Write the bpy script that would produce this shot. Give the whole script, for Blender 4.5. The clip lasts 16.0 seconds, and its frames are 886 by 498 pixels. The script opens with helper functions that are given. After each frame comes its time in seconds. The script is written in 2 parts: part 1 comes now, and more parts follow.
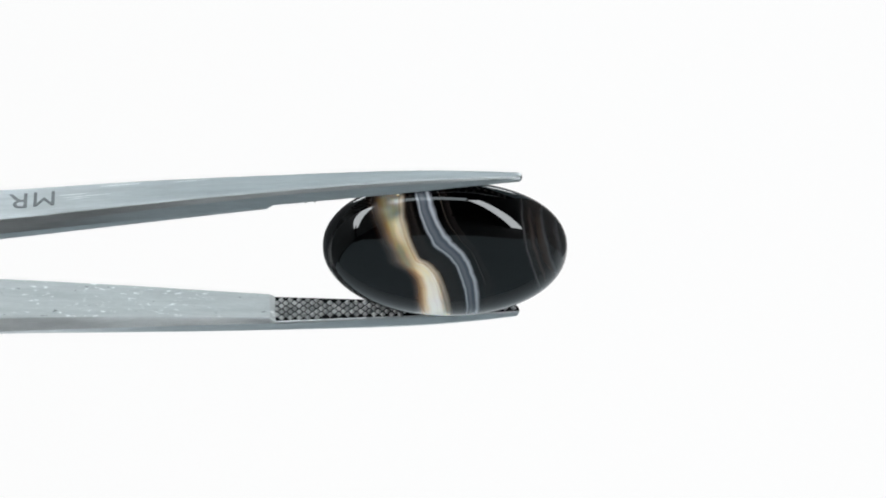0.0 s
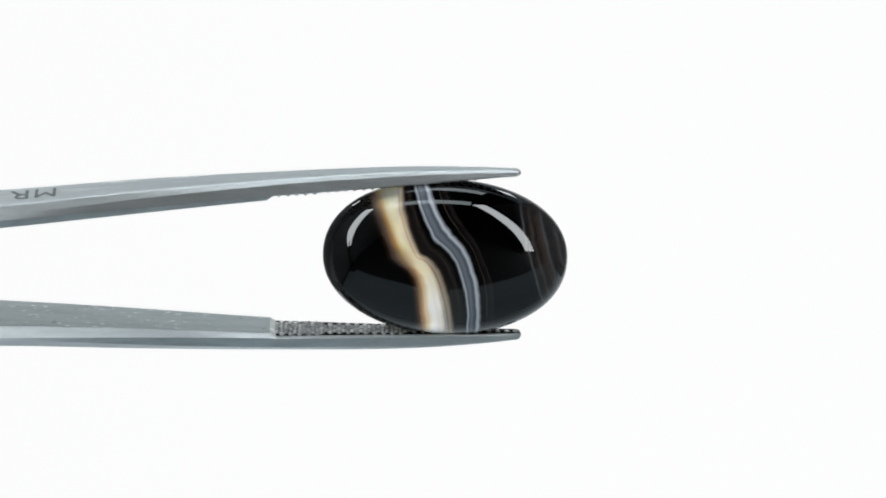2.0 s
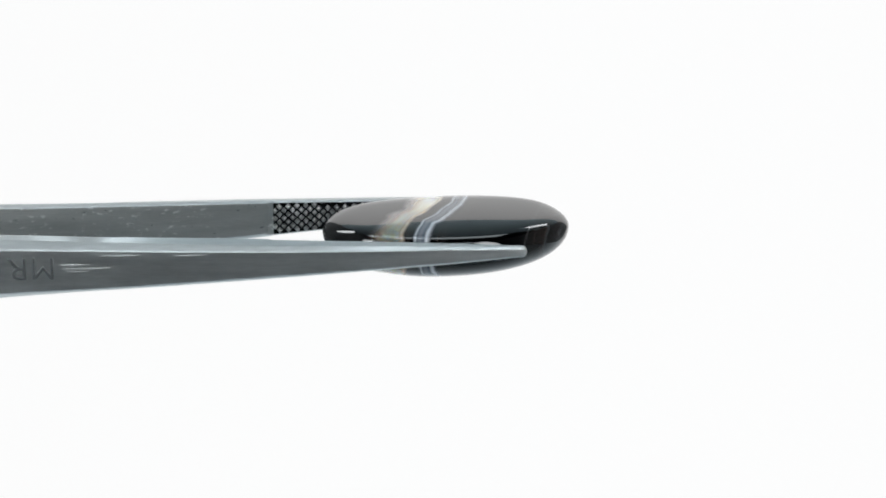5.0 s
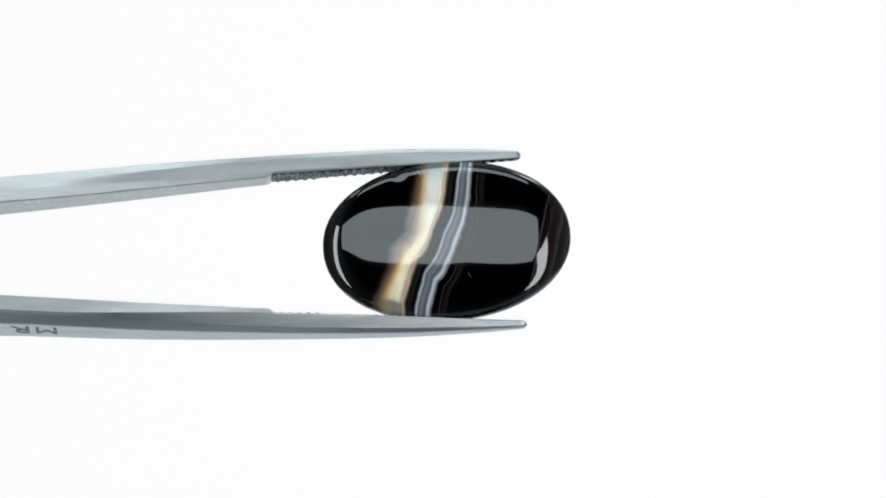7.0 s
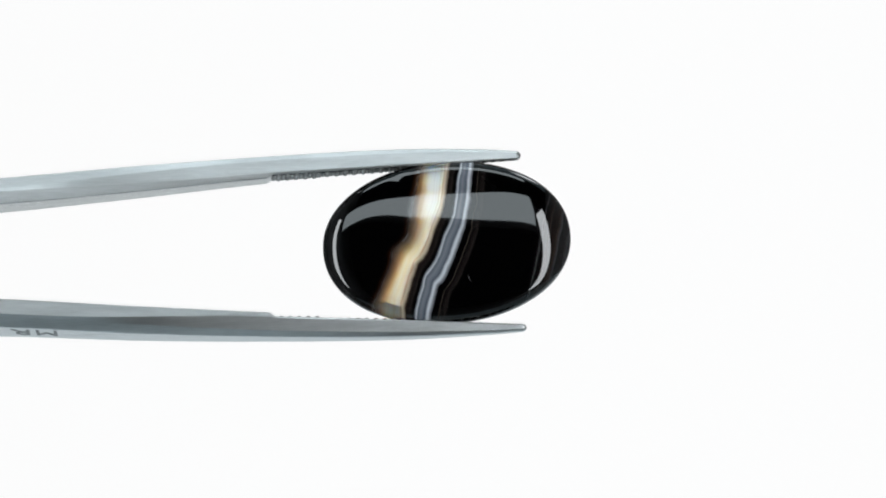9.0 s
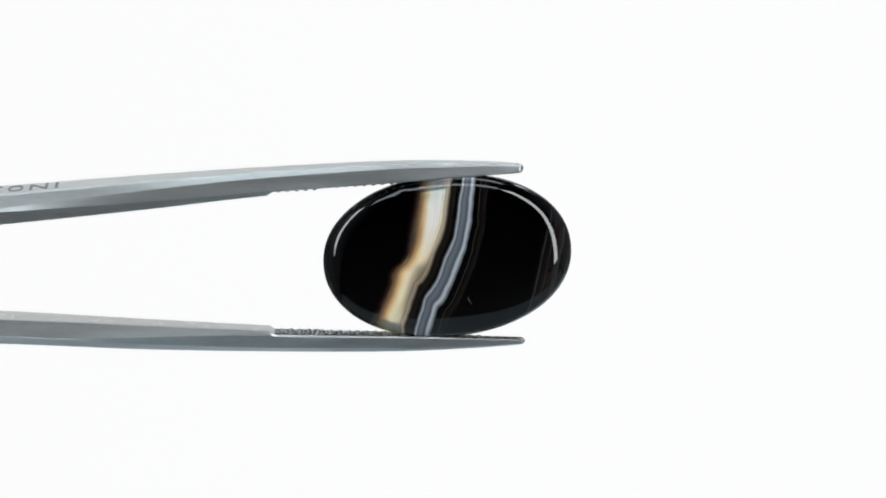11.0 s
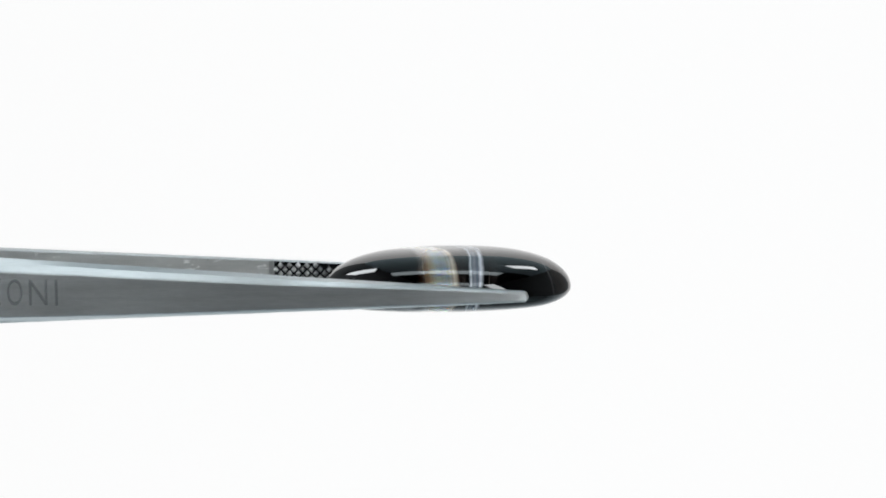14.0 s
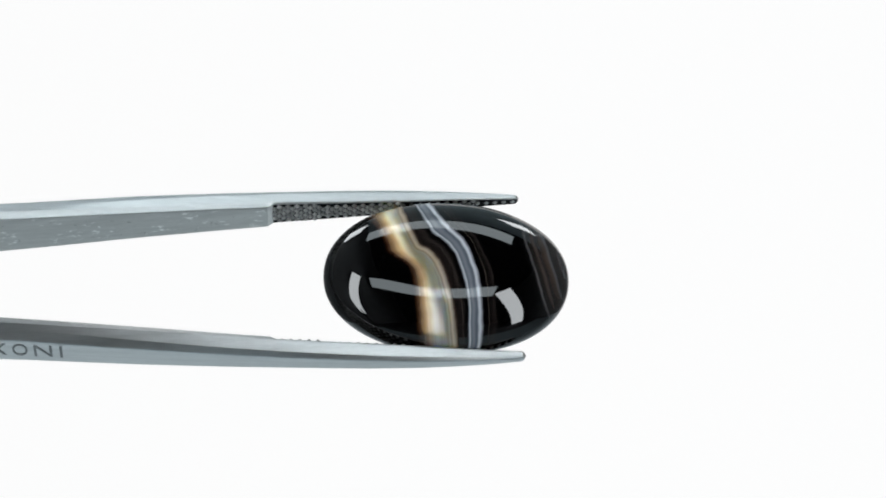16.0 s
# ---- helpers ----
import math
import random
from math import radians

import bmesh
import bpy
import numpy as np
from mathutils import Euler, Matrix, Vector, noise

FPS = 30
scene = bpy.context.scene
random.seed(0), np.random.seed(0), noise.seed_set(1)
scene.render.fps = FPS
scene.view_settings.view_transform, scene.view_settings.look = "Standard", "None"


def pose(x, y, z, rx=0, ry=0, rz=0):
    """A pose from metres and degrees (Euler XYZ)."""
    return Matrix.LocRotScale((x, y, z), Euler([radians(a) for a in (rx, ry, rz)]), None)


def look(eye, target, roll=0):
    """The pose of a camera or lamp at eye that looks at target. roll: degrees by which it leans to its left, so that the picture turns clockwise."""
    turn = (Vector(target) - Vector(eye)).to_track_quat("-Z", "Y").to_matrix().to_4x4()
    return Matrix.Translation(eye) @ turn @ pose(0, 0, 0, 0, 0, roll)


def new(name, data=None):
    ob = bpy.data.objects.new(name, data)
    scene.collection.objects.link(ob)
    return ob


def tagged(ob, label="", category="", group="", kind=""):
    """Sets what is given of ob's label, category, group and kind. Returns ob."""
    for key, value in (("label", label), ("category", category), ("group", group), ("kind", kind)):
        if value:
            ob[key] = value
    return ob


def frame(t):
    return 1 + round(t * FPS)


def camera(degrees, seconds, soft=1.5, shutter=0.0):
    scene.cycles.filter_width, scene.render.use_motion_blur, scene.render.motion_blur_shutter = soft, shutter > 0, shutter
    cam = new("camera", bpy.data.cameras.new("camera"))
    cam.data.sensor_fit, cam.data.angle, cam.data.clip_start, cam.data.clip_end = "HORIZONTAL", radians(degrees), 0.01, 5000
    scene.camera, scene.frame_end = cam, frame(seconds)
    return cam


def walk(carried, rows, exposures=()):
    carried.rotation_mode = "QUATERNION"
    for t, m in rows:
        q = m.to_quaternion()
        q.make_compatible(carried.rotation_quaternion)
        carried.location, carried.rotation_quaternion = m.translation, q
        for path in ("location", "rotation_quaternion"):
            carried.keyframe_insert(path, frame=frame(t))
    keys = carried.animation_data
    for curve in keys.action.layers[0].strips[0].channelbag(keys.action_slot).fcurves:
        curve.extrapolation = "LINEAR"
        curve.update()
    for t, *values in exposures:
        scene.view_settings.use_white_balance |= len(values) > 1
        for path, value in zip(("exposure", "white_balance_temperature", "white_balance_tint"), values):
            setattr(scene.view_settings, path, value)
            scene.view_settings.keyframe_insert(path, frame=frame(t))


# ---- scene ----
# One unit of the plan (U) is 0.05 mm; the turning axis passes the origin of the plan at height H.
U = 5e-5
H = 0.15
DIST = 7418 * U
CENTRE = Vector((0, 0, H))

cam = camera(12.07, 16.0, soft=1.9)
EYE = (0, -DIST, H)
walk(cam, [(0.0, look(EYE, CENTRE)), (16.0, look(EYE, CENTRE))], exposures=[(0.0, 0.0), (16.0, 0.0)])

# turn of the tweezers about their own length: seconds, degrees
TURN = [(0, 39.9), (0.5, 26.0), (1, 9.8), (1.2, 4.8), (1.35, 2.5), (1.5, 4.1), (2, 21.5), (2.5, 35.5), (3, 50.2), (3.5,
        64.4), (4, 78.8), (4.2, 84.3), (4.7, 98.1), (5.25, 113.4), (5.8, 128.6), (6.3, 142.4), (6.5, 147.9), (7, 162.7), (7.5,
        176.7), (7.8, 185.7), (8, 191.8), (8.1, 192.3), (8.2, 191.2), (8.5, 181.8), (9, 166.6), (9.2, 161.1), (9.4, 156.1),
        (9.55, 154.5), (9.7, 156.1), (10.2, 168.9), (10.75, 184.8), (11.3, 200.8), (11.5, 205.5), (12, 219.0), (12.5, 233.4),
        (13, 247.3), (13.5, 261.4), (14, 276.1), (14.3, 284.6), (14.5, 290.4), (14.8, 299.1), (15, 305.2), (15.3, 313.9), (15.5,
        320.1), (16, 333.5)]
AXIS = Matrix.Translation((0, 0, H + (-16.4) * U)) @ Matrix.Rotation(0.0346, 4, "Z") @ Matrix.Rotation(-0.0217, 4, "Y")

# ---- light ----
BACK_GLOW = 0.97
TOP_GLOW = 3.4
SIDE_GLOW = 9.0
world = bpy.data.worlds.new("studio")
scene.world = world
world.use_nodes = True
world.node_tree.nodes["Background"].inputs["Color"].default_value = (0.02, 0.02, 0.02, 1)
world.node_tree.nodes["Background"].inputs["Strength"].default_value = 0.3


# ---- materials ----
def material(name):
    m = bpy.data.materials.new(name)
    m.use_nodes = True
    nt = m.node_tree
    return m, nt, nt.nodes["Principled BSDF"]


def node(nt, kind, inputs=None, **props):
    n = nt.nodes.new(kind)
    for key, value in props.items():
        setattr(n, key, value)
    for key, value in (inputs or {}).items():
        if isinstance(value, bpy.types.NodeSocket):
            nt.links.new(value, n.inputs[key])
        else:
            n.inputs[key].default_value = value
    return n


def calc(nt, op, a, b=0.0, c=0.0):
    return node(nt, "ShaderNodeMath", {0: a, 1: b, 2: c}, operation=op).outputs[0]


def ramp(nt, fac, stops, interpolation="LINEAR"):
    n = node(nt, "ShaderNodeValToRGB", {"Fac": fac})
    n.color_ramp.interpolation = interpolation
    e = n.color_ramp.elements
    while len(e) < len(stops):
        e.new(1.0)
    for el, (p, c) in zip(e, stops):
        el.position = p
        el.color = (*c, 1) if not isinstance(c, float) else (c, c, c, 1)
    return n.outputs["Color"]


def matte(name, rgb, rough, scale, amount):
    m, nt, b = material(name)
    co = node(nt, "ShaderNodeTexCoord").outputs["Object"]
    fine = node(nt, "ShaderNodeTexNoise", {"Vector": co, "Scale": scale, "Detail": 6.0}).outputs["Fac"]
    broad = node(nt, "ShaderNodeTexNoise", {"Vector": co, "Scale": scale / 40, "Detail": 3.0}).outputs["Fac"]
    f = calc(nt, "ADD", calc(nt, "MULTIPLY", fine, 0.5), calc(nt, "MULTIPLY", broad, 0.5))
    lo, hi = [c * (1 - amount) for c in rgb], [min(1, c * (1 + amount)) for c in rgb]
    nt.links.new(ramp(nt, f, [(0.3, lo), (0.7, hi)]), b.inputs["Base Color"])
    b.inputs["Roughness"].default_value = rough
    bump = node(nt, "ShaderNodeBump", {"Height": fine, "Strength": 0.2, "Distance": 0.0005})
    nt.links.new(bump.outputs["Normal"], b.inputs["Normal"])
    return m


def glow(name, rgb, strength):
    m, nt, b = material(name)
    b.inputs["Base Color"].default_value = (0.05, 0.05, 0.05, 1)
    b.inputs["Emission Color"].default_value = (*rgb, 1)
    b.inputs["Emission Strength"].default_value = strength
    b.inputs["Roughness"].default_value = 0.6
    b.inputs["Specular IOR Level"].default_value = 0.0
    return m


def steel(name, base, rough, pits, vary=0.0):
    """Satin stainless steel with a drawn grain along its length; pits: how far it is pitted and scuffed."""
    m, nt, b = material(name)
    co = node(nt, "ShaderNodeTexCoord").outputs["Object"]
    mm = node(nt, "ShaderNodeVectorMath", {0: co, 3: 1000.0}, operation="SCALE").outputs["Vector"]
    drawn = node(nt, "ShaderNodeVectorMath", {0: mm, 1: (0.25, 3.5, 3.5)}, operation="MULTIPLY").outputs["Vector"]
    grain = node(nt, "ShaderNodeTexNoise", {"Vector": drawn, "Scale": 3.0, "Detail": 5.0, "Roughness": 0.65}).outputs["Fac"]
    blot = node(nt, "ShaderNodeTexNoise", {"Vector": drawn, "Scale": 0.4, "Detail": 4.0}).outputs["Fac"]
    f = calc(nt, "ADD", calc(nt, "MULTIPLY", grain, 0.45), calc(nt, "MULTIPLY", blot, 0.55))
    colour = ramp(nt, f, [(0.3, [c * 0.82 for c in base]), (0.7, [c * 1.16 for c in base])])
    if vary:
        each = calc(nt, "MULTIPLY_ADD", node(nt, "ShaderNodeObjectInfo").outputs["Random"], vary, 1 - vary)
        colour = node(nt, "ShaderNodeMix", {"Factor": 1.0, "A": colour, "B": ramp(nt, each, [(0.0, 0.0), (1.0, 1.0)])}, data_type="RGBA", blend_type="MULTIPLY").outputs["Result"]
    height = calc(nt, "MULTIPLY", grain, 0.25)
    rough_in = calc(nt, "MULTIPLY_ADD", blot, 0.10, rough - 0.05)
    if pits:
        warp = node(nt, "ShaderNodeTexNoise", {"Vector": mm, "Scale": 2.2, "Detail": 3.0})
        mixed = node(nt, "ShaderNodeVectorMath", {0: warp.outputs["Color"], 1: (1.6, 1.6, 1.6), 2: mm}, operation="MULTIPLY_ADD").outputs["Vector"]
        cell = node(nt, "ShaderNodeTexVoronoi", {"Vector": mixed, "Scale": 0.95, "Randomness": 1.0}).outputs["Distance"]
        where = node(nt, "ShaderNodeTexNoise", {"Vector": mm, "Scale": 0.9, "Detail": 2.0}).outputs["Fac"]
        pit = calc(nt, "MULTIPLY", ramp(nt, cell, [(0.07, 1.0), (0.16, 0.0)]), ramp(nt, where, [(0.44, 0.0), (0.52, 1.0)]))
        long = node(nt, "ShaderNodeVectorMath", {0: mm, 1: (0.45, 1.0, 1.0)}, operation="MULTIPLY").outputs["Vector"]
        scuff_cell = node(nt, "ShaderNodeTexNoise", {"Vector": long, "Scale": 2.6, "Detail": 3.0, "Roughness": 0.6}).outputs["Fac"]
        scuff_where = node(nt, "ShaderNodeTexNoise", {"Vector": node(nt, "ShaderNodeVectorMath", {0: mm, 1: (7.3, 2.1, 4.4)}, operation="ADD").outputs["Vector"], "Scale": 0.35, "Detail": 2.0}).outputs["Fac"]
        scuff = calc(nt, "MULTIPLY", ramp(nt, scuff_cell, [(0.57, 0.0), (0.66, 1.0)]), ramp(nt, scuff_where, [(0.5, 0.0), (0.56, 1.0)]))
        mix1 = node(nt, "ShaderNodeMix", {"Factor": calc(nt, "MULTIPLY", pit, 0.55 * pits), "A": colour, "B": (0.07, 0.07, 0.07, 1)}, data_type="RGBA")
        mix2 = node(nt, "ShaderNodeMix", {"Factor": calc(nt, "MULTIPLY", scuff, 0.6 * pits), "A": mix1.outputs["Result"], "B": (0.95, 0.95, 0.93, 1)}, data_type="RGBA")
        colour = mix2.outputs["Result"]
        height = calc(nt, "SUBTRACT", calc(nt, "ADD", height, calc(nt, "MULTIPLY", scuff, 0.5)), calc(nt, "MULTIPLY", pit, 1.5))
    nt.links.new(colour, b.inputs["Base Color"])
    nt.links.new(rough_in, b.inputs["Roughness"])
    b.inputs["Metallic"].default_value = 1.0
    bump = node(nt, "ShaderNodeBump", {"Height": height, "Strength": 0.35, "Distance": 0.00004})
    nt.links.new(bump.outputs["Normal"], b.inputs["Normal"])
    return m


def onyx():
    """Polished black onyx; its parallel layers run through the whole stone."""
    m, nt, b = material("banded_onyx")
    co = node(nt, "ShaderNodeTexCoord").outputs["Object"]
    plan = node(nt, "ShaderNodeVectorMath", {0: co, 3: 1 / U}, operation="SCALE").outputs["Vector"]
    wob = node(nt, "ShaderNodeTexNoise", {"Vector": plan, "Scale": 0.02, "Detail": 3.0}).outputs["Fac"]
    sep = node(nt, "ShaderNodeSeparateXYZ", {0: plan}).outputs
    u, v = sep["X"], calc(nt, "ADD", sep["Z"], 16.0)
    w = calc(nt, "MULTIPLY_ADD", sep["Y"], -1.0, 51.0)
    # the way the layers bend along the stone's short side
    bend = [(135, -53), (92, -39), (73, -32), (64, -28), (52, -18), (38, -10), (15, 0), (-15, 11), (-45, 22), (-90, 31), (-135, 35)]
    bend = [((p + 150) / 300, float((q + 60) / 100)) for p, q in reversed(bend)]

    def bent(height):
        return calc(nt, "MULTIPLY_ADD", ramp(nt, calc(nt, "MULTIPLY_ADD", height, 1 / 300, 0.5), bend), 100.0, -60.0)
    tilt = calc(nt, "MULTIPLY", w, 0.2)
    first = calc(nt, "SUBTRACT", calc(nt, "SUBTRACT", u, bent(v)), tilt)
    first = node(nt, "ShaderNodeClamp", {"Value": first, "Min": -70.0, "Max": 40.0}).outputs[0]
    # the kink steps from layer to layer
    s = calc(nt, "SUBTRACT", calc(nt, "SUBTRACT", u, bent(calc(nt, "MULTIPLY_ADD", first, -0.73, v))), tilt)
    s = calc(nt, "MULTIPLY_ADD", first, 0.25, s)
    s = calc(nt, "ADD", s, calc(nt, "MULTIPLY_ADD", wob, 10.0, -5.0))
    # the kink is sharper on the domed side
    dome = node(nt, "ShaderNodeMapRange", {"Value": sep["Y"], "From Min": 35.0, "From Max": 0.0}).outputs[0]
    fade = node(nt, "ShaderNodeMapRange", {"Value": s, "From Min": 30.0, "From Max": 110.0, "To Min": 1.0, "To Max": -0.4}).outputs[0]
    kink = [(-120, -5), (-96, -5), (-53, 0), (-19, 6), (12, 10), (30, 6), (46, -4), (54, -9), (76, -8), (127, -6)]
    sharp = ramp(nt, calc(nt, "MULTIPLY_ADD", calc(nt, "MULTIPLY_ADD", first, -0.4, v), 1 / 300, 0.5), [((p + 150) / 300, float((q + 20) / 40)) for p, q in kink])
    s = calc(nt, "SUBTRACT", s, calc(nt, "MULTIPLY", calc(nt, "MULTIPLY_ADD", sharp, 28.0, -14.0), calc(nt, "MULTIPLY", dome, fade)))
    warm_side = node(nt, "ShaderNodeMapRange", {"Value": s, "From Min": -5.0, "From Max": -30.0}).outputs[0]
    s = calc(nt, "ADD", s, calc(nt, "MULTIPLY", calc(nt, "MULTIPLY", w, 0.15), warm_side))
    # the honey layer's far side wanders on its own
    stray = [(-135, -6), (-100, -4), (-73, 0), (-40, 6), (-8, 12), (23, 6), (40, 10), (60, 8), (85, 4), (112, -10), (135, -14)]
    stray = ramp(nt, calc(nt, "MULTIPLY_ADD", v, 1 / 300, 0.5), [((p + 150) / 300, float((q + 20) / 40)) for p, q in stray])
    outer = node(nt, "ShaderNodeMapRange", {"Value": s, "From Min": -32.0, "From Max": -72.0}).outputs[0]
    s = calc(nt, "SUBTRACT", s, calc(nt, "MULTIPLY", calc(nt, "MULTIPLY_ADD", stray, 40.0, -20.0), outer))
    fac = calc(nt, "MULTIPLY_ADD", s, 1 / 330, 110 / 330)
    K = (0.0004, 0.0004, 0.0005)

    def at(stops):
        return [((p + 110) / 330, c) for p, c in stops]
    cool = [(-20, (0.03, 0.02, 0.016)), (-16, (0.004, 0.003, 0.003)), (-10, (0.02, 0.016, 0.014)), (-6, K), (-1, K), (1, (0.17, 0.18, 0.2)),
            (3.5, (0.42, 0.44, 0.47)), (6, (0.09, 0.10, 0.12)), (12, (0.15, 0.165, 0.19)), (19, (0.065, 0.075, 0.095)), (24, (0.52, 0.54, 0.58)),
            (29, (0.16, 0.16, 0.18)), (32, K), (41, K), (43, (0.03, 0.024, 0.02)), (46, K), (54, (0.014, 0.011, 0.01)), (58, K)]
    warm = [(-90, K), (-80, (0.02, 0.006, 0.002)), (-71, (0.14, 0.055, 0.011)), (-64, (0.52, 0.28, 0.08)), (-57, (0.92, 0.72, 0.40)),
            (-49, (1.0, 0.90, 0.66)), (-42, (0.95, 0.76, 0.46)), (-36, (1.0, 0.92, 0.74)), (-32, (0.4, 0.24, 0.1)), (-28, (0.5, 0.4, 0.28))]
    pale = [(-90, K), (-80, (0.03, 0.01, 0.003)), (-72, (0.3, 0.14, 0.035)), (-65, (0.8, 0.6, 0.33)), (-57, (0.98, 0.95, 0.86)), (-40, (1.0, 1.0, 0.97)),
            (-37, (0.88, 0.78, 0.58)), (-34, (0.94, 0.88, 0.76)), (-31, (0.42, 0.3, 0.18)), (-28, (0.56, 0.46, 0.34))]
    a, c = ramp(nt, fac, at(warm + cool)), ramp(nt, fac, at(pale + cool))
    # straight grey and brown streaks near one end of the stone
    streak = calc(nt, "MULTIPLY_ADD", v, 0.24, calc(nt, "MULTIPLY_ADD", w, 0.144, calc(nt, "MULTIPLY_ADD", wob, 8.0, calc(nt, "ADD", u, -4.0))))
    streaks = [(158, (0, 0, 0)), (164, (0.002, 0.002, 0.002)), (167, (0.032, 0.031, 0.031)), (170, (0.003, 0.003, 0.003)), (176, (0.008, 0.006, 0.005)),
               (180, (0.022, 0.017, 0.015)), (185, (0.005, 0.004, 0.004)), (190, (0.014, 0.009, 0.007)), (196, (0.024, 0.018, 0.015)), (199, (0.04, 0.039, 0.04)),
               (203, (0.006, 0.006, 0.006)), (212, (0.014, 0.011, 0.01)), (217, (0.04, 0.039, 0.04)), (221, (0.007, 0.006, 0.006)), (230, (0.04, 0.034, 0.028))]
    far = ramp(nt, calc(nt, "MULTIPLY_ADD", streak, 1 / 100, -1.5), [((p - 150) / 100, q) for p, q in streaks])
    low = ramp(nt, calc(nt, "MULTIPLY_ADD", calc(nt, "ADD", v, calc(nt, "MULTIPLY", wob, 30.0)), -1 / 200, 0.5), [(0.42, 0.0), (0.75, 1.0)])
    bands = node(nt, "ShaderNodeMix", {"Factor": low, "A": a, "B": c}, data_type="RGBA").outputs["Result"]
    # hair-thin growth lines that follow the layers
    line = node(nt, "ShaderNodeCombineXYZ", {"X": s, "Y": calc(nt, "MULTIPLY", v, 0.012), "Z": calc(nt, "MULTIPLY", w, 0.012)}).outputs[0]
    hair = node(nt, "ShaderNodeTexNoise", {"Vector": line, "Scale": 0.33, "Detail": 3.0, "Roughness": 0.6}).outputs["Fac"]
    shade = ramp(nt, hair, [(0.3, 0.9), (0.6, 1.12)])
    mixed = node(nt, "ShaderNodeMix", {"Factor": 1.0, "A": bands, "B": shade}, data_type="RGBA", blend_type="MULTIPLY").outputs["Result"]
    far = node(nt, "ShaderNodeVectorMath", {0: far, 3: calc(nt, "MULTIPLY_ADD", dome, 1.5, 1.0)}, operation="SCALE").outputs["Vector"]
    full = node(nt, "ShaderNodeMix", {"Factor": 1.0, "A": mixed, "B": far}, data_type="RGBA", blend_type="ADD").outputs["Result"]
    smear = node(nt, "ShaderNodeTexNoise", {"Vector": plan, "Scale": 0.03, "Detail": 6.0}).outputs["Fac"]
    gloss = calc(nt, "MULTIPLY_ADD", smear, 0.03, 0.008)
    # the honey layer is milky and lets light through; the rest is opaque
    clear = ramp(nt, fac, at([(-90, 0.0), (-78, 0.70), (-64, 0.78), (-36, 0.78), (-31, 0.6), (-22, 0.0)]))
    layer = ramp(nt, fac, at([(-84, 0.0), (-66, 1.0), (-34, 1.0), (-22, 0.0)]))
    veil = node(nt, "ShaderNodeMix", {"Factor": calc(nt, "MULTIPLY", layer, 0.3), "A": full, "B": (0.95, 0.93, 0.88, 1)}, data_type="RGBA").outputs["Result"]
    nt.links.new(veil, b.inputs["Base Color"])
    b.inputs["IOR"].default_value = 1.54
    nt.links.new(layer, b.inputs["Subsurface Weight"])
    b.inputs["Subsurface Radius"].default_value = (1.0, 0.8, 0.5)
    b.inputs["Subsurface Scale"].default_value = 0.008
    nt.links.new(gloss, b.inputs["Roughness"])
    glassy = node(nt, "ShaderNodeBsdfPrincipled", {"Base Color": full, "IOR": 1.54, "Transmission Weight": 1.0, "Coat Weight": 1.0, "Coat IOR": 1.54,
                  "Roughness": calc(nt, "ADD", gloss, 0.03), "Coat Roughness": gloss}).outputs[0]
    both = node(nt, "ShaderNodeMixShader", {0: clear, 1: b.outputs[0], 2: glassy}).outputs[0]
    nt.links.new(both, nt.nodes["Material Output"].inputs["Surface"])
    return m


STEEL = steel("satin_steel", (0.575, 0.588, 0.59), 0.39, 0)
WORN = steel("pitted_steel", (0.51, 0.51, 0.50), 0.41, 1.15)
# near-black base colour stands in for the shade between the knurl's teeth
GROOVE_SHADE = steel("knurl_groove_shade", (0.012, 0.012, 0.012), 0.75, 0)
TOOTH = steel("knurl_steel", (0.68, 0.68, 0.67), 0.42, 0, 0.5)
RUBBED = steel("rubbed_steel", (0.93, 0.93, 0.92), 0.6, 0)
ETCHED = steel("etched_steel", (0.21, 0.215, 0.22), 0.5, 0)
ONYX = onyx()
SCRATCH = matte("scratched_onyx", (0.10, 0.10, 0.10), 0.6, 9000, 0.2)
BLACK_CLOTH = matte("black_cloth", (0.005, 0.005, 0.0055), 0.95, 900, 0.3)
GREY_TABLE = matte("dark_table", (0.03, 0.03, 0.032), 0.7, 500, 0.3)
GREY_CLOTH = matte("grey_cloth", (0.22, 0.225, 0.23), 0.95, 900, 0.2)
WHITE_CARD = matte("white_card", (0.62, 0.77, 0.83), 0.9, 600, 0.03)
PAPER = matte("grey_card", (0.335, 0.40, 0.427), 0.85, 700, 0.06)
HOUSING = matte("black_housing", (0.02, 0.02, 0.02), 0.5, 400, 0.2)
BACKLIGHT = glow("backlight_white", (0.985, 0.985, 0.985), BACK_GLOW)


def painted_falloff(m):
    """Paints a weaker, cooler glow into the sweep's emission towards its near edge."""
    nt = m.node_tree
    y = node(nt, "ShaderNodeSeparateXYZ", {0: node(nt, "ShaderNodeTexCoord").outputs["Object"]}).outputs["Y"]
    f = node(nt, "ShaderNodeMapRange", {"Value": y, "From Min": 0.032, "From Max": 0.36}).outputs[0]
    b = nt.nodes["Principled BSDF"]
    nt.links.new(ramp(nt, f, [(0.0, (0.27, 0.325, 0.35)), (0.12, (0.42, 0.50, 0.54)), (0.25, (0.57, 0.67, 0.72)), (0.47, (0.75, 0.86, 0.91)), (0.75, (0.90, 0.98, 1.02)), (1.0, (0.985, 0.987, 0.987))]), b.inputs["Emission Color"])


painted_falloff(BACKLIGHT)
LED_TOP = glow("led_diffuser", (0.88, 1.0, 1.05), TOP_GLOW)
LED_SIDE = glow("led_diffuser_side", (0.95, 1.0, 1.03), SIDE_GLOW)


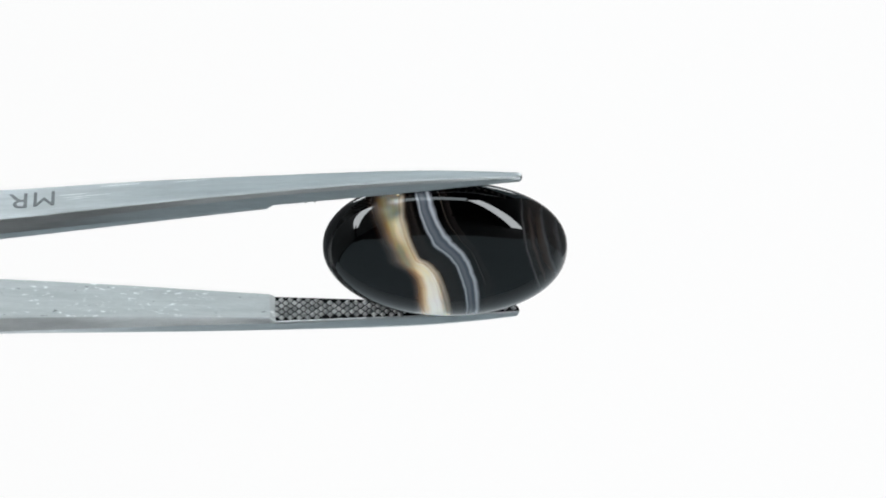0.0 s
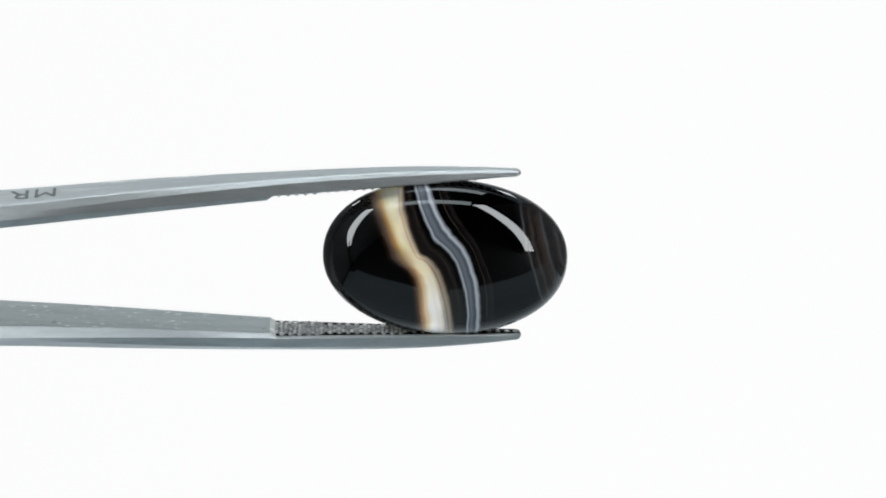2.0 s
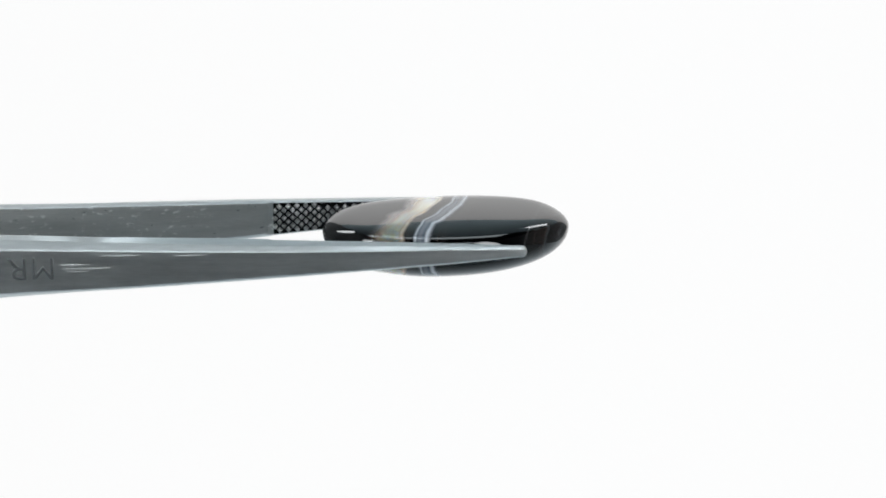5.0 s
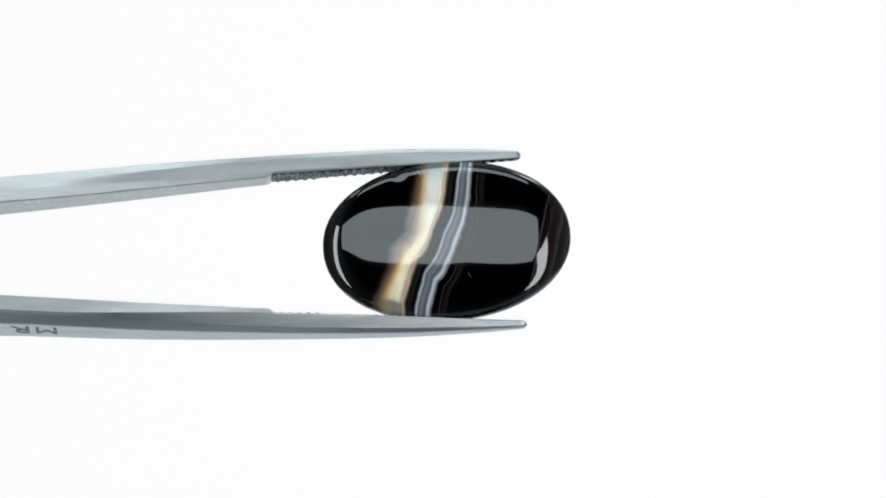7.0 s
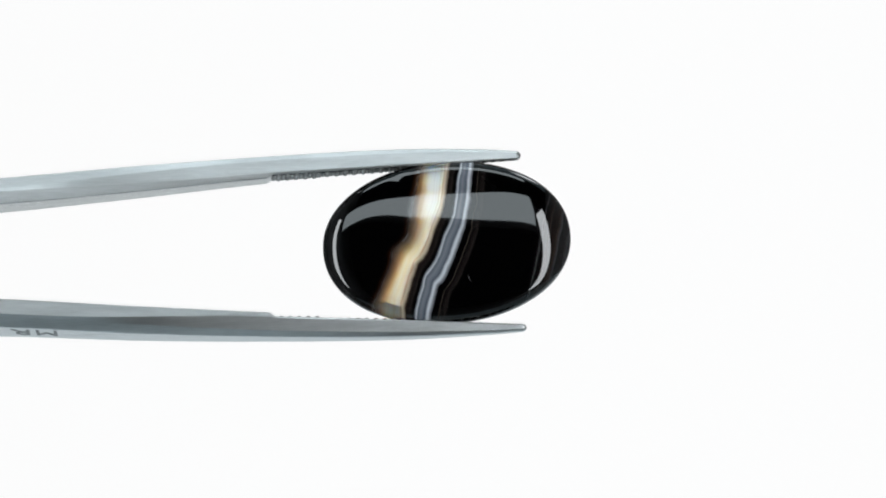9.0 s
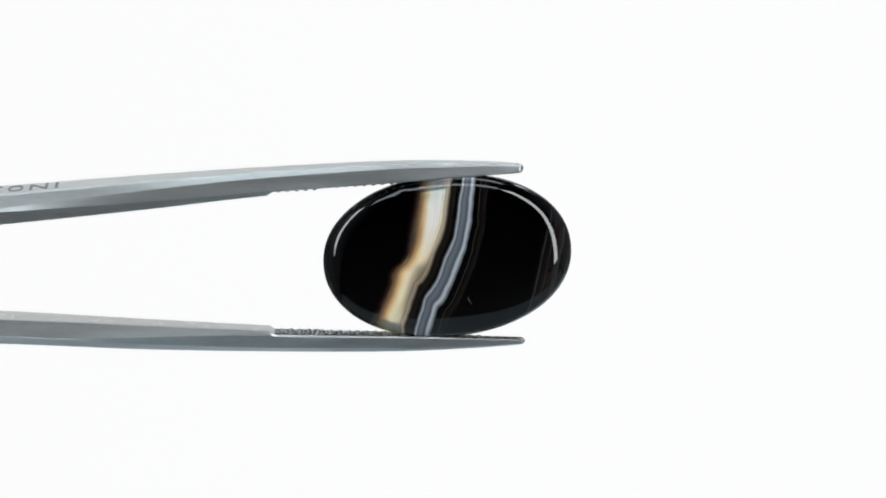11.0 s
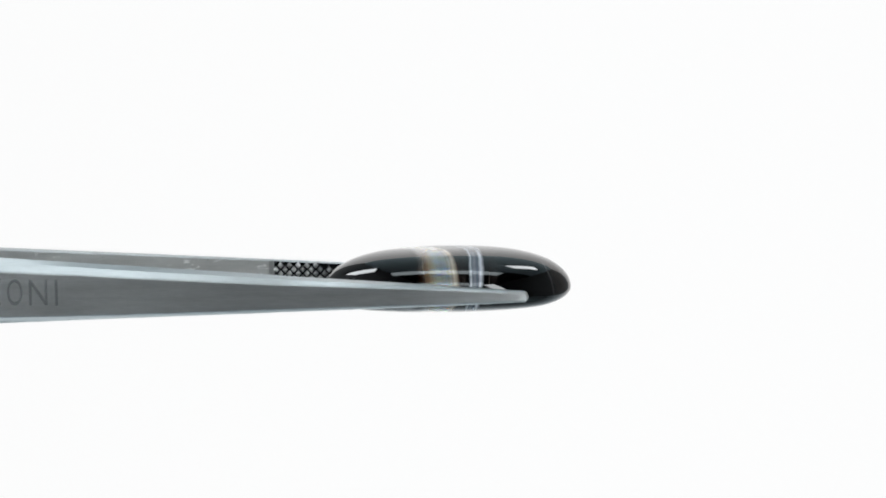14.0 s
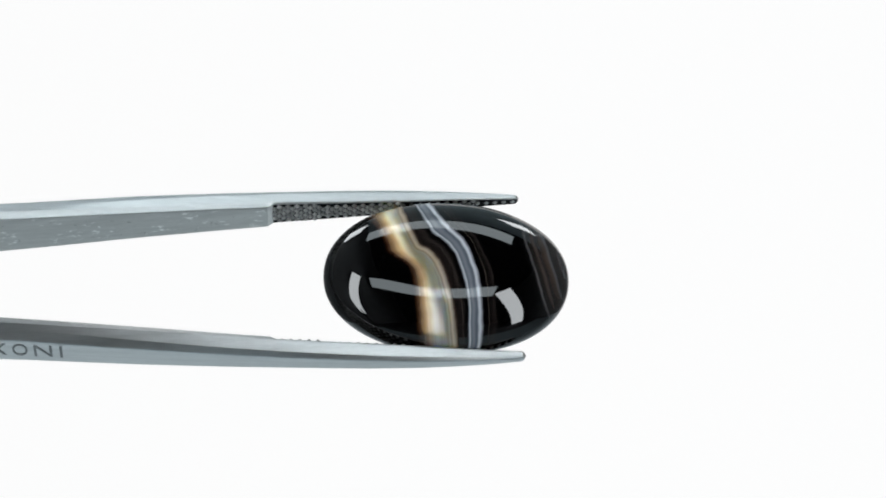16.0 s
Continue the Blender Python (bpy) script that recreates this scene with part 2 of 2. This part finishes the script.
# ---- building helpers ----
def part(name, bm, mat, parent=None, label=""):
    me = bpy.data.meshes.new(name)
    bm.normal_update()
    bm.to_mesh(me)
    bm.free()
    for one in (mat if isinstance(mat, list) else [mat]):
        me.materials.append(one)
    ob = new(name, me)
    if parent:
        ob.parent = parent
    return tagged(ob, label) if label else ob


def box(x0, y0, z0, x1, y1, z1, bevel=0.0):
    bm = bmesh.new()
    bmesh.ops.create_cube(bm, size=1, matrix=Matrix.Translation(((x0 + x1) / 2, (y0 + y1) / 2, (z0 + z1) / 2)) @ Matrix.Diagonal((x1 - x0, y1 - y0, z1 - z0, 1)))
    if bevel:
        bmesh.ops.bevel(bm, geom=bm.edges[:], offset=bevel, segments=2, affect="EDGES", profile=0.5)
    return bm


def lerp_table(table, u):
    for (a, p), (b, q) in zip(table, table[1:]):
        if u <= b:
            k = max(0.0, (u - a) / (b - a))
            return p + (q - p) * k
    return table[-1][1]


def smooth_table(table, u):
    """Value of a table of knots, glided over with a local cubic."""
    xs, ys = [p[0] for p in table], [p[1] for p in table]
    if u <= xs[0]:
        return ys[0]
    if u >= xs[-1]:
        return ys[-1]
    i = max(k for k in range(len(xs) - 1) if xs[k] <= u)
    def slope(k):
        a, b = max(k - 1, 0), min(k + 1, len(xs) - 1)
        return (ys[b] - ys[a]) / (xs[b] - xs[a])
    h = xs[i + 1] - xs[i]
    t = (u - xs[i]) / h
    return ((2 * t ** 3 - 3 * t ** 2 + 1) * ys[i] + (t ** 3 - 2 * t ** 2 + t) * h * slope(i)
            + (3 * t ** 2 - 2 * t ** 3) * ys[i + 1] + (t ** 3 - t ** 2) * h * slope(i + 1))


# ---- the place: a small black-lined photo booth with a lit white sweep ----
X0, X1, Y0, Y1, TOP = -0.158, 0.30, -0.55, 0.42, 0.52
T = 0.012
tagged(part("floor", box(X0 - T, Y0 - T, -T, X1 + T, Y1 + T, 0), GREY_TABLE), "dark grey matte table board of the booth", "floor", kind="structure")
tagged(part("ceiling", box(X0 - T, Y0 - T, TOP, X1 + T, -0.03, TOP + T), BLACK_CLOTH), "black cloth front half of the booth's ceiling", "ceiling", kind="structure")
tagged(part("ceiling_rear", box(X0 - T, -0.03, TOP, X1 + T, Y1 + 0.018, TOP + T), WHITE_CARD), "matte white card rear half of the ceiling", "ceiling", kind="structure")
tagged(part("wall_west", box(X0 - T, Y0, 0, X0, Y1, TOP), GREY_CLOTH), "grey cloth side wall of the booth", "wall", kind="structure")
tagged(part("wall_east", box(X1, Y0, 0, X1 + T, Y1, TOP), GREY_CLOTH), "grey cloth side wall of the booth", "wall", kind="structure")
tagged(part("wall_south", box(X0 - T, Y0 - T, 0, X1 + T, Y0, TOP), BLACK_CLOTH), "black cloth wall behind the camera", "wall", kind="structure")


def sweep():
    """The lit backdrop: an upright sheet that curves forward to the table, with thickness."""
    prof = [(0.032, 0.004), (0.125, 0.004)] + [(0.20 + 0.22 * math.sin(q), 0.224 - 0.22 * math.cos(q)) for q in [i / 24 * math.pi / 2 for i in range(25)]] + [(0.42, TOP)]
    bm = bmesh.new()
    cols = []
    for x in (X0, X1):
        front = [bm.verts.new((x, y, z)) for y, z in prof]
        rear = [bm.verts.new((x, y + 0.004, z - 0.003)) for y, z in prof]
        cols.append((front, rear))
    (fa, ra), (fb, rb) = cols
    for i in range(len(prof) - 1):
        bm.faces.new((fa[i], fa[i + 1], fb[i + 1], fb[i])).smooth = True
        bm.faces.new((ra[i], rb[i], rb[i + 1], ra[i + 1])).smooth = True
        bm.faces.new((fa[i], ra[i], ra[i + 1], fa[i + 1]))
        bm.faces.new((fb[i], fb[i + 1], rb[i + 1], rb[i]))
    bm.faces.new((fa[0], fb[0], rb[0], ra[0]))
    bm.faces.new((fa[-1], ra[-1], rb[-1], fb[-1]))
    bmesh.ops.recalc_face_normals(bm, faces=bm.faces[:])
    return bm


tagged(part("backdrop", sweep(), BACKLIGHT), "plain white glowing backdrop sweep, its glow painted weaker towards the near edge", "backdrop", kind="structure")
tagged(part("wall_north", box(X0 - T, Y1 + 0.006, 0, X1 + T, Y1 + 0.018, TOP), GREY_CLOTH), "grey cloth wall behind the backdrop", "wall", kind="structure")
tagged(part("card_sheet", box(X0 + 0.01, -0.125, 0, X1 - 0.02, 0.0325, 0.0015), PAPER), "grey card sheet lying on the table", "card")


def light_panel(azimuth, elevation, distance, width, height, mat, label, on_floor, roll=0):
    """A flat lamp that faces the stone; azimuth from the camera's side to the right, degrees."""
    az, el = radians(azimuth), radians(elevation)
    at = CENTRE + Vector((math.sin(az) * math.cos(el), -math.cos(az) * math.cos(el), math.sin(el))) * distance
    root = tagged(new("light_panel"), label, "lamp")
    root.matrix_world = Matrix.Translation((at.x, at.y, 0 if on_floor else TOP))
    m = root.matrix_world.inverted() @ look(at, CENTRE, roll)
    bm = box(-width / 2 - 0.006, -height / 2 - 0.006, 0.0, width / 2 + 0.006, height / 2 + 0.006, 0.016, 0.002)
    bm.transform(m)
    part("housing", bm, HOUSING, root)
    bm = box(-width / 2, -height / 2, -0.002, width / 2, height / 2, 0.001, 0.0008)
    bm.transform(m)
    part("diffuser", bm, mat, root, "glowing white diffuser")
    for side in ((0,) if on_floor else (-0.35, 0.35)):
        p = m @ Vector((side * width, 0, 0.012))
        bm = bmesh.new()
        bmesh.ops.create_cone(bm, cap_ends=True, segments=12, radius1=0.003, radius2=0.003, depth=abs(p.z),
                              matrix=Matrix.Translation((p.x, p.y, p.z / 2)))
        part("rod", bm, HOUSING, root)
    if on_floor:
        p = m @ Vector((0, 0, 0.012))
        bm = bmesh.new()
        bmesh.ops.create_cone(bm, cap_ends=True, segments=32, radius1=0.03, radius2=0.028, depth=0.006, matrix=Matrix.Translation((p.x, p.y, 0.003)))
        part("base", bm, HOUSING, root)
    return root


light_panel(-6, 35.0, 0.30, 0.225, 0.049, LED_TOP, "slim black lamp bar hung from the ceiling", False)
light_panel(-8, 78.6, 0.27, 0.225, 0.057, LED_TOP, "slim black lamp bar hung overhead", False)
light_panel(33, 4, 0.30, 0.046, 0.335, LED_SIDE, "tall black strip lamp leaning on a stand", True, 18)
light_panel(-50, 9, 0.19, 0.036, 0.19, LED_SIDE, "narrow black strip lamp leaning on a stand", True, -5)
light_panel(131, 59, 0.40, 0.06, 0.10, LED_SIDE, "small square black lamp hung near the backdrop", False)
light_panel(-120, 50, 0.25, 0.05, 0.09, LED_SIDE, "small square black lamp hung beside the wall", False)

# ---- the tweezers ----
TAIL, TIP, STEP = -3150.0, 141.0, -299.0
MID = -10.0
# inner and outer side of each arm, half widths and ridges, along the length
INNER_A = [(TAIL, MID + 1), (-2900, MID + 3), (-2400, 8), (-1700, 32), (-1200, 57), (-784, 78), (-534, 95), (-304, 110), (-84, 122)]
OUTER_A = [(TAIL, 14), (-2900, 26), (-2400, 50), (-1700, 84), (-1200, 106), (-784, 121.5), (-534, 138), (-304, 148), (-84, 153), (66, 150), (TIP, 146)]
INNER_B = [(TAIL, MID - 1), (-2900, MID - 3), (-2400, -28), (-1700, -52), (-1200, -77), (-784, -99.5), (-534, -118), (-304, -137.5), (-84, -149)]
OUTER_B = [(TAIL, -34), (-2900, -46), (-2400, -70), (-1700, -104), (-1200, -126), (-784, -145.5), (-534, -163), (-304, -176.5), (-84, -185), (66, -183), (TIP, -178)]
# line of the knurl's crests, from the step to the tip
CREST_A = [(STEP, 112.8), (-84, 121.5), (66, 130.5), (TIP, 134)]
CREST_B = [(STEP, -139.3), (-84, -149.5), (66, -159), (TIP, -163)]
HALF_RIDGE = [(TAIL, 68), (-2600, 88), (-1500, 84), (-784, 58.5), (-534, 46), (STEP - 10, 34.5), (STEP, 33.5), (0, 18.5), (110, 11.5), (TIP, 10)]
HALF_OUTER = [(TAIL, 52), (-2600, 68), (-1500, 60), (-784, 40), (-534, 31.5), (STEP, 22), (0, 12.5), (110, 7.5), (TIP, 6.5)]
# the outer face sits a little off the arm's middle
OUTER_SHIFT = [(TAIL, 4), (-534, 4), (STEP, 2.5), (0, 0), (TIP, 0)]
# how far each edge of the inner faces is ground back, by arm and edge
UNDERCUT = {(1, 1): [(TAIL, 3), (-784, 3), (STEP, 2), (TIP, 1)], (1, -1): [(TAIL, 9), (-784, 8), (-534, 7), (STEP, 2), (TIP, 1)],
            (-1, 1): [(TAIL, 17), (-784, 16), (-534, 12.5), (STEP - 12, 6), (STEP, 2), (TIP, 1)], (-1, -1): [(TAIL, 2), (-784, 2), (STEP, 2), (TIP, 1)]}
# where the ridges of each flank run, as parts of the arm's thickness
RIDGES = {(1, 1): (0.42, 0.58), (1, -1): (0.60, 0.68), (-1, 1): (0.42, 0.58), (-1, -1): (0.48, 0.55)}


def ridge(u, side, face):
    """The flank's lower and upper ridge; towards the tip the flank becomes one upright facet."""
    low, high = RIDGES[side, face]
    start = -720 if (side, face) == (1, -1) else -900
    k = min(1.0, max(0.0, (u - start) / (-300 - start)))
    k = k * k * (3 - 2 * k)
    return low + (0.22 - low) * k, high + (0.77 - high) * k


CREST = 4.0
# the knurl is shallower towards the tip
DEPTH = [(STEP, 1.0), (-90, 1.0), (60, 0.5), (TIP, 0.35)]
# each arm leans a little about its length
TWIST = 0.09


def mid_w(u, side=1):
    """The middle of an arm across its width; the two arms stand slightly askew."""
    return -32 - 0.0200 * (u + 784) if side > 0 else -26 - 0.0275 * (u + 784)


def to_local(u, v, w):
    return Vector((u, -w, v)) * U


def arm(parent, inner, crest, outer, side, label):
    """One arm, lofted along its length; side is +1 for the arm on the positive side, else -1."""
    bm = bmesh.new()
    stations = [TAIL + i * (STEP - 12 - TAIL) / 60 for i in range(61)] + [STEP - 10, STEP - 5, STEP, STEP + 1.5, STEP + 4]
    stations += [STEP + 4 + i * (TIP - 8 - STEP - 4) / 26 for i in range(1, 27)] + [TIP - 5, TIP - 2.5, TIP - 0.8, TIP]
    rings = []
    for u in stations:
        vo = smooth_table(outer, u)
        k = min(1, max(0, (u - STEP + 10) / 11))
        base = smooth_table(inner, u) * (1 - k) + (smooth_table(crest, u) + side * CREST * lerp_table(DEPTH, u)) * k
        grow = math.sqrt(max(0.04, 1 - max(0, (u - TIP + 8) / 8) ** 2))
        hr, ho = lerp_table(HALF_RIDGE, u), lerp_table(HALF_OUTER, u)
        shift = side * lerp_table(OUTER_SHIFT, u)
        c = (base + vo) / 2
        vi = smooth_table(inner, u) if u < STEP else smooth_table(crest, u)
        ring = []
        for face in (1, -1):
            hi = hr - lerp_table(UNDERCUT[side, face], u)
            near, away = ridge(u, side, face)
            low, high = vi + (vo - vi) * near, vi + (vo - vi) * away
            low = max(low, base + 3.0) if side > 0 else min(low, base - 3.0)
            edge = max(ho + 1.5, ho + 0.62 * (hr - ho))
            prof = [(base, hi - 1.8), (base + side * 1.4, hi), (low, hr - 0.6), (high, edge + face * shift * 0.4),
                    (vo - side * 1.6, ho + 1.2 + face * shift), (vo, ho - 1.4 + face * shift)]
            half = [(c + (v - c) * grow, face * h * grow) for v, h in prof]
            ring += half if face > 0 else half[::-1]
        rings.append([bm.verts.new(to_local(u, v + TWIST * side * h * (v - vo) / (base - vo), mid_w(u, side) + h)) for v, h in ring])
    n = len(rings[0])
    for p, q, u in zip(rings, rings[1:], stations):
        for i in range(n):
            f = bm.faces.new((p[i], p[(i + 1) % n], q[(i + 1) % n], q[i]))
            f.smooth = True
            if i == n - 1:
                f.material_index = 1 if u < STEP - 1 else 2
    bm.faces.new(rings[0])
    bm.faces.new(list(reversed(rings[-1])))
    bmesh.ops.recalc_face_normals(bm, faces=bm.faces[:])
    # the flanks are ground facets: their ridges stay crisp, the length runs smooth
    for e in bm.edges:
        across = abs(e.verts[0].co.x - e.verts[1].co.x) < 1e-7
        if not across or e.calc_face_angle(0) > radians(12):
            e.smooth = False
    return part("arm", bm, [STEEL, WORN, GROOVE_SHADE], parent, label)


def tooth_mesh():
    """One knurl tooth: a small diamond frustum."""
    bm = bmesh.new()
    lo = [bm.verts.new(Vector(p) * U) for p in ((6.9, 0, -0.5), (0, 5.9, -0.5), (-6.9, 0, -0.5), (0, -5.9, -0.5))]
    hi = [bm.verts.new(Vector(p) * U) for p in ((3.9, 0, 3.0), (0, 3.3, 3.0), (-3.9, 0, 3.0), (0, -3.3, 3.0))]
    top = bm.verts.new(Vector((0, 0, 4.0)) * U)
    for i in range(4):
        j = (i + 1) % 4
        bm.faces.new((lo[i], lo[j], hi[j], hi[i]))
        bm.faces.new((hi[i], hi[j], top))
    me = bpy.data.meshes.new("tooth")
    bm.to_mesh(me)
    bm.free()
    me.materials.append(TOOTH)
    return me


def knurl(parent, crest, side, mesh):
    step_u, step_w = 7.9, 7.3
    row = 0
    u = STEP + 3
    while u < TIP - 9:
        half = lerp_table(HALF_RIDGE, u) - 7.2
        for j in range(-9, 10):
            if (j + row) % 2 or abs(j * step_w) > half:
                continue
            deep = lerp_table(DEPTH, u)
            base = smooth_table(crest, u) + side * CREST * deep
            slope = (smooth_table(crest, u + 4) - smooth_table(crest, u - 4)) / 8
            ob = new("tooth", mesh)
            ob.parent = parent
            up = Vector((slope, 0, -1.0)) if side > 0 else Vector((-slope, 0, 1.0))
            q = up.to_track_quat("Z", "Y")
            ob.matrix_local = Matrix.LocRotScale(to_local(u, base + TWIST * side * j * step_w, mid_w(u, side) + j * step_w), q, (1, 1, deep))
        u += step_u
        row += 1


def letters(marks, size, parent, outer, side, u_end, name):
    """Engraved letters on an arm's outer face; they read from the other side, so the first one stands nearest the tip.
    marks: each letter with its width and the gap after it."""
    u = u_end
    for ch, wide, gap in marks:
        cu = bpy.data.curves.new("mark", "FONT")
        cu.body = ch
        cu.size = size * U / 0.7
        cu.extrude = 0.1 * U
        cu.bevel_depth = 0.8 * U
        cu.offset = -0.7 * U
        cu.align_x = "LEFT"
        tmp = bpy.data.objects.new("mark", cu)
        scene.collection.objects.link(tmp)
        dg = bpy.context.evaluated_depsgraph_get()
        me = bpy.data.meshes.new_from_object(tmp.evaluated_get(dg))
        bpy.data.objects.remove(tmp)
        xs = [v.co.x for v in me.vertices]
        k = wide * U / (max(xs) - min(xs))
        me.transform(Matrix.Diagonal((k, 1, 1, 1)))
        low = min(xs) * k
        mid = u - wide / 2
        slope = (smooth_table(outer, mid + 6) - smooth_table(outer, mid - 6)) / 12
        # text's own x runs towards the tail; its face looks outwards
        ax = Vector((-1, 0, -slope)).normalized()
        az = Vector((-slope, 0, 1)).normalized() * side
        ay = az.cross(ax)
        turn = Matrix((ax, ay, az)).transposed().to_4x4()
        v0 = smooth_table(outer, u)
        corner = to_local(u, v0, mid_w(mid, side)) - ay * (size / 2) * U - ax * low + az * 0.1 * U
        me.transform(Matrix.Translation(corner) @ turn)
        me.materials.clear()
        me.materials.append(ETCHED)
        ob = new(name, me)
        ob.parent = parent
        u -= wide + gap


tweezers = tagged(new("tweezers"), "satin stainless steel tweezers with knurled pitted jaws holding a stone", "tweezers")
arm_a = arm(tweezers, INNER_A, CREST_A, OUTER_A, 1, "steel arm with an engraved mark")
arm_b = arm(tweezers, INNER_B, CREST_B, OUTER_B, -1, "steel arm with engraved letters")
bm = box((TAIL - 60) * U, -(mid_w(TAIL) + 58) * U, (MID - 23) * U, (TAIL + 40) * U, -(mid_w(TAIL) - 58) * U, (MID + 23) * U, 6 * U)
part("tail_joint", bm, STEEL, tweezers)
OUT_MARK = smooth_table(OUTER_A, -785)
letters([("M", 37, 11), ("R", 33, 8)], 40, arm_a, OUTER_A, 1, -680, "mark")
bm = box((-790) * U, -(mid_w(-784) + 1.5) * U, (OUT_MARK - 0.2) * U, (-765) * U, -(mid_w(-784) - 1.5) * U, (OUT_MARK + 0.3) * U)
part("mark", bm, ETCHED, arm_a)
letters([("I", 5, 13), ("N", 32, 11), ("O", 27, 10), ("X", 32, 8)], 46, arm_b, OUTER_B, -1, -673, "mark")



def scuff(u, w, length, wide):
    """A bright rub mark along the first arm's outer face, a hair proud of it."""
    bm = bmesh.new()
    rows = []
    for i in range(7):
        x = u + length * i / 6
        half = wide * (0.35 + 0.65 * math.sin(math.pi * i / 6)) / 2
        v, m = smooth_table(OUTER_A, x), mid_w(x) + w
        rows.append([bm.verts.new(to_local(x, v + rise, m + half * k)) for k, rise in ((-1, 0.02), (0, 0.25), (1, 0.02))])
    for p, q in zip(rows, rows[1:]):
        for i in range(2):
            bm.faces.new((p[i], q[i], q[i + 1], p[i + 1]))
    bmesh.ops.recalc_face_normals(bm, faces=bm.faces[:])
    part("scuff", bm, RUBBED, arm_a, "bright rub mark")


for row in ((-672, -6, 55, 1.8), (-668, 1, 85, 2.0), (-660, 6, 40, 1.4), (-600, -21, 70, 2.0), (-470, -18, 60, 1.5)):
    scuff(*row)

# ---- the stone ----
STONE_A, STONE_B, STONE_UP, STONE_DOWN = 218.5, 145.5, 72.0, 36.0
STONE_C = (6.0, -16.0, -51.0)


def flat_drop(p, q):
    """How far the ground flat side falls off from its middle: gently at first, faster past its shoulders."""
    d = abs(q) - 62
    soft = 0.5 * (d + math.sqrt(d * d + 60))
    return 0.00025 * p * p + 1.8e-5 * max(0.0, abs(p) - 150) ** 3 + 0.00031 * q * q + 0.00145 * soft * soft


def gemstone():
    A, B, UP, DOWN = STONE_A, STONE_B, STONE_UP, STONE_DOWN
    C = STONE_C
    LEAN = (math.cos(radians(4)), math.sin(radians(4)))
    bm = bmesh.new()
    seg, rings = 160, 44
    loops = []
    # rings run from the crown of the domed side over the girdle to the flat side
    for k in range(1, 2 * rings):
        if k <= rings:
            q = k / rings * math.pi / 2
            rho = math.sin(q)
            rise = UP * (1 - rho ** 2.95) ** 0.5
        else:
            q = (2 * rings - k) / rings * math.pi / 2
            rho = math.sin(q)
            rise = -(1 - rho ** 16) ** 0.5
        loop = []
        for i in range(seg):
            a = 2 * math.pi * i / seg
            ca, sa = math.cos(a), math.sin(a)
            full = (abs(ca) ** 2.1 + abs(sa) ** 2.1) ** (-1 / 2.1)
            p, q2 = A * rho * ca * full, B * rho * sa * full
            h = rise if k <= rings else rise * (DOWN - flat_drop(p, q2))
            loop.append(bm.verts.new(to_local(C[0] + p * LEAN[0] + q2 * LEAN[1], C[1] - p * LEAN[1] + q2 * LEAN[0], C[2] + h)))
        loops.append(loop)
    top = bm.verts.new(to_local(C[0], C[1], C[2] + UP))
    end = bm.verts.new(to_local(C[0], C[1], C[2] - DOWN))
    for i in range(seg):
        j = (i + 1) % seg
        bm.faces.new((top, loops[0][i], loops[0][j]))
        bm.faces.new((end, loops[-1][j], loops[-1][i]))
        for p, q in zip(loops, loops[1:]):
            bm.faces.new((p[i], q[i], q[j], p[j]))
    # a small chip in the rim of the flat side, and faint unevenness of the polish
    chip = to_local(-76, -132, -76)
    for vert in bm.verts:
        n = noise.noise(vert.co / U / 90) * 0.5
        vert.co += (vert.co - to_local(*C)).normalized() * n * U
        d = (vert.co - chip).length / U
        if d < 15:
            vert.co += (to_local(C[0], C[1], C[2]) - vert.co).normalized() * 2.6 * U * (1 - (d / 15) ** 2)
    bmesh.ops.recalc_face_normals(bm, faces=bm.faces[:])
    for f in bm.faces:
        f.smooth = True
    return part("gemstone", bm, ONYX)


stone = tagged(gemstone(), "polished oval black onyx cabochon with cream and grey bands", "gemstone")


def scratch(u, v, length, bow, turn):
    """A hair-thin bowed scratch that lies in the polished flat face."""
    w = STONE_C[2] - STONE_DOWN + flat_drop(u - STONE_C[0], v - STONE_C[1]) - 0.1
    bm = bmesh.new()
    rows = []
    for i in range(9):
        t = i / 8 - 0.5
        x, y = t * length, bow * (1 - 4 * t * t)
        c, q = math.cos(turn), math.sin(turn)
        half = 0.55 * (1 - (2 * t) ** 2) + 0.1
        px, py = u + x * c - y * q, v + x * q + y * c
        rows.append([bm.verts.new(to_local(px - q * half * k, py + c * half * k, w - 0.35 * (1 - abs(k)))) for k in (-1, 0, 1)])
    for p, q in zip(rows, rows[1:]):
        for i in range(2):
            bm.faces.new((p[i], p[i + 1], q[i + 1], q[i]))
    part("scratch", bm, SCRATCH, stone, "pale hair-thin scratch")


scratch(44, 55, 18, 3.0, radians(68))
scratch(-68, -20, 20, -2.0, radians(125))

# ---- knurl teeth, the smallest pieces ----
TOOTH_MESH = tooth_mesh()
knurl(arm_a, CREST_A, 1, TOOTH_MESH)
knurl(arm_b, CREST_B, -1, TOOTH_MESH)


def motions():
    rows = [(t, AXIS @ Matrix.Rotation(radians(a), 4, "X")) for t, a in TURN]
    walk(tweezers, rows)
    walk(stone, rows)


motions()
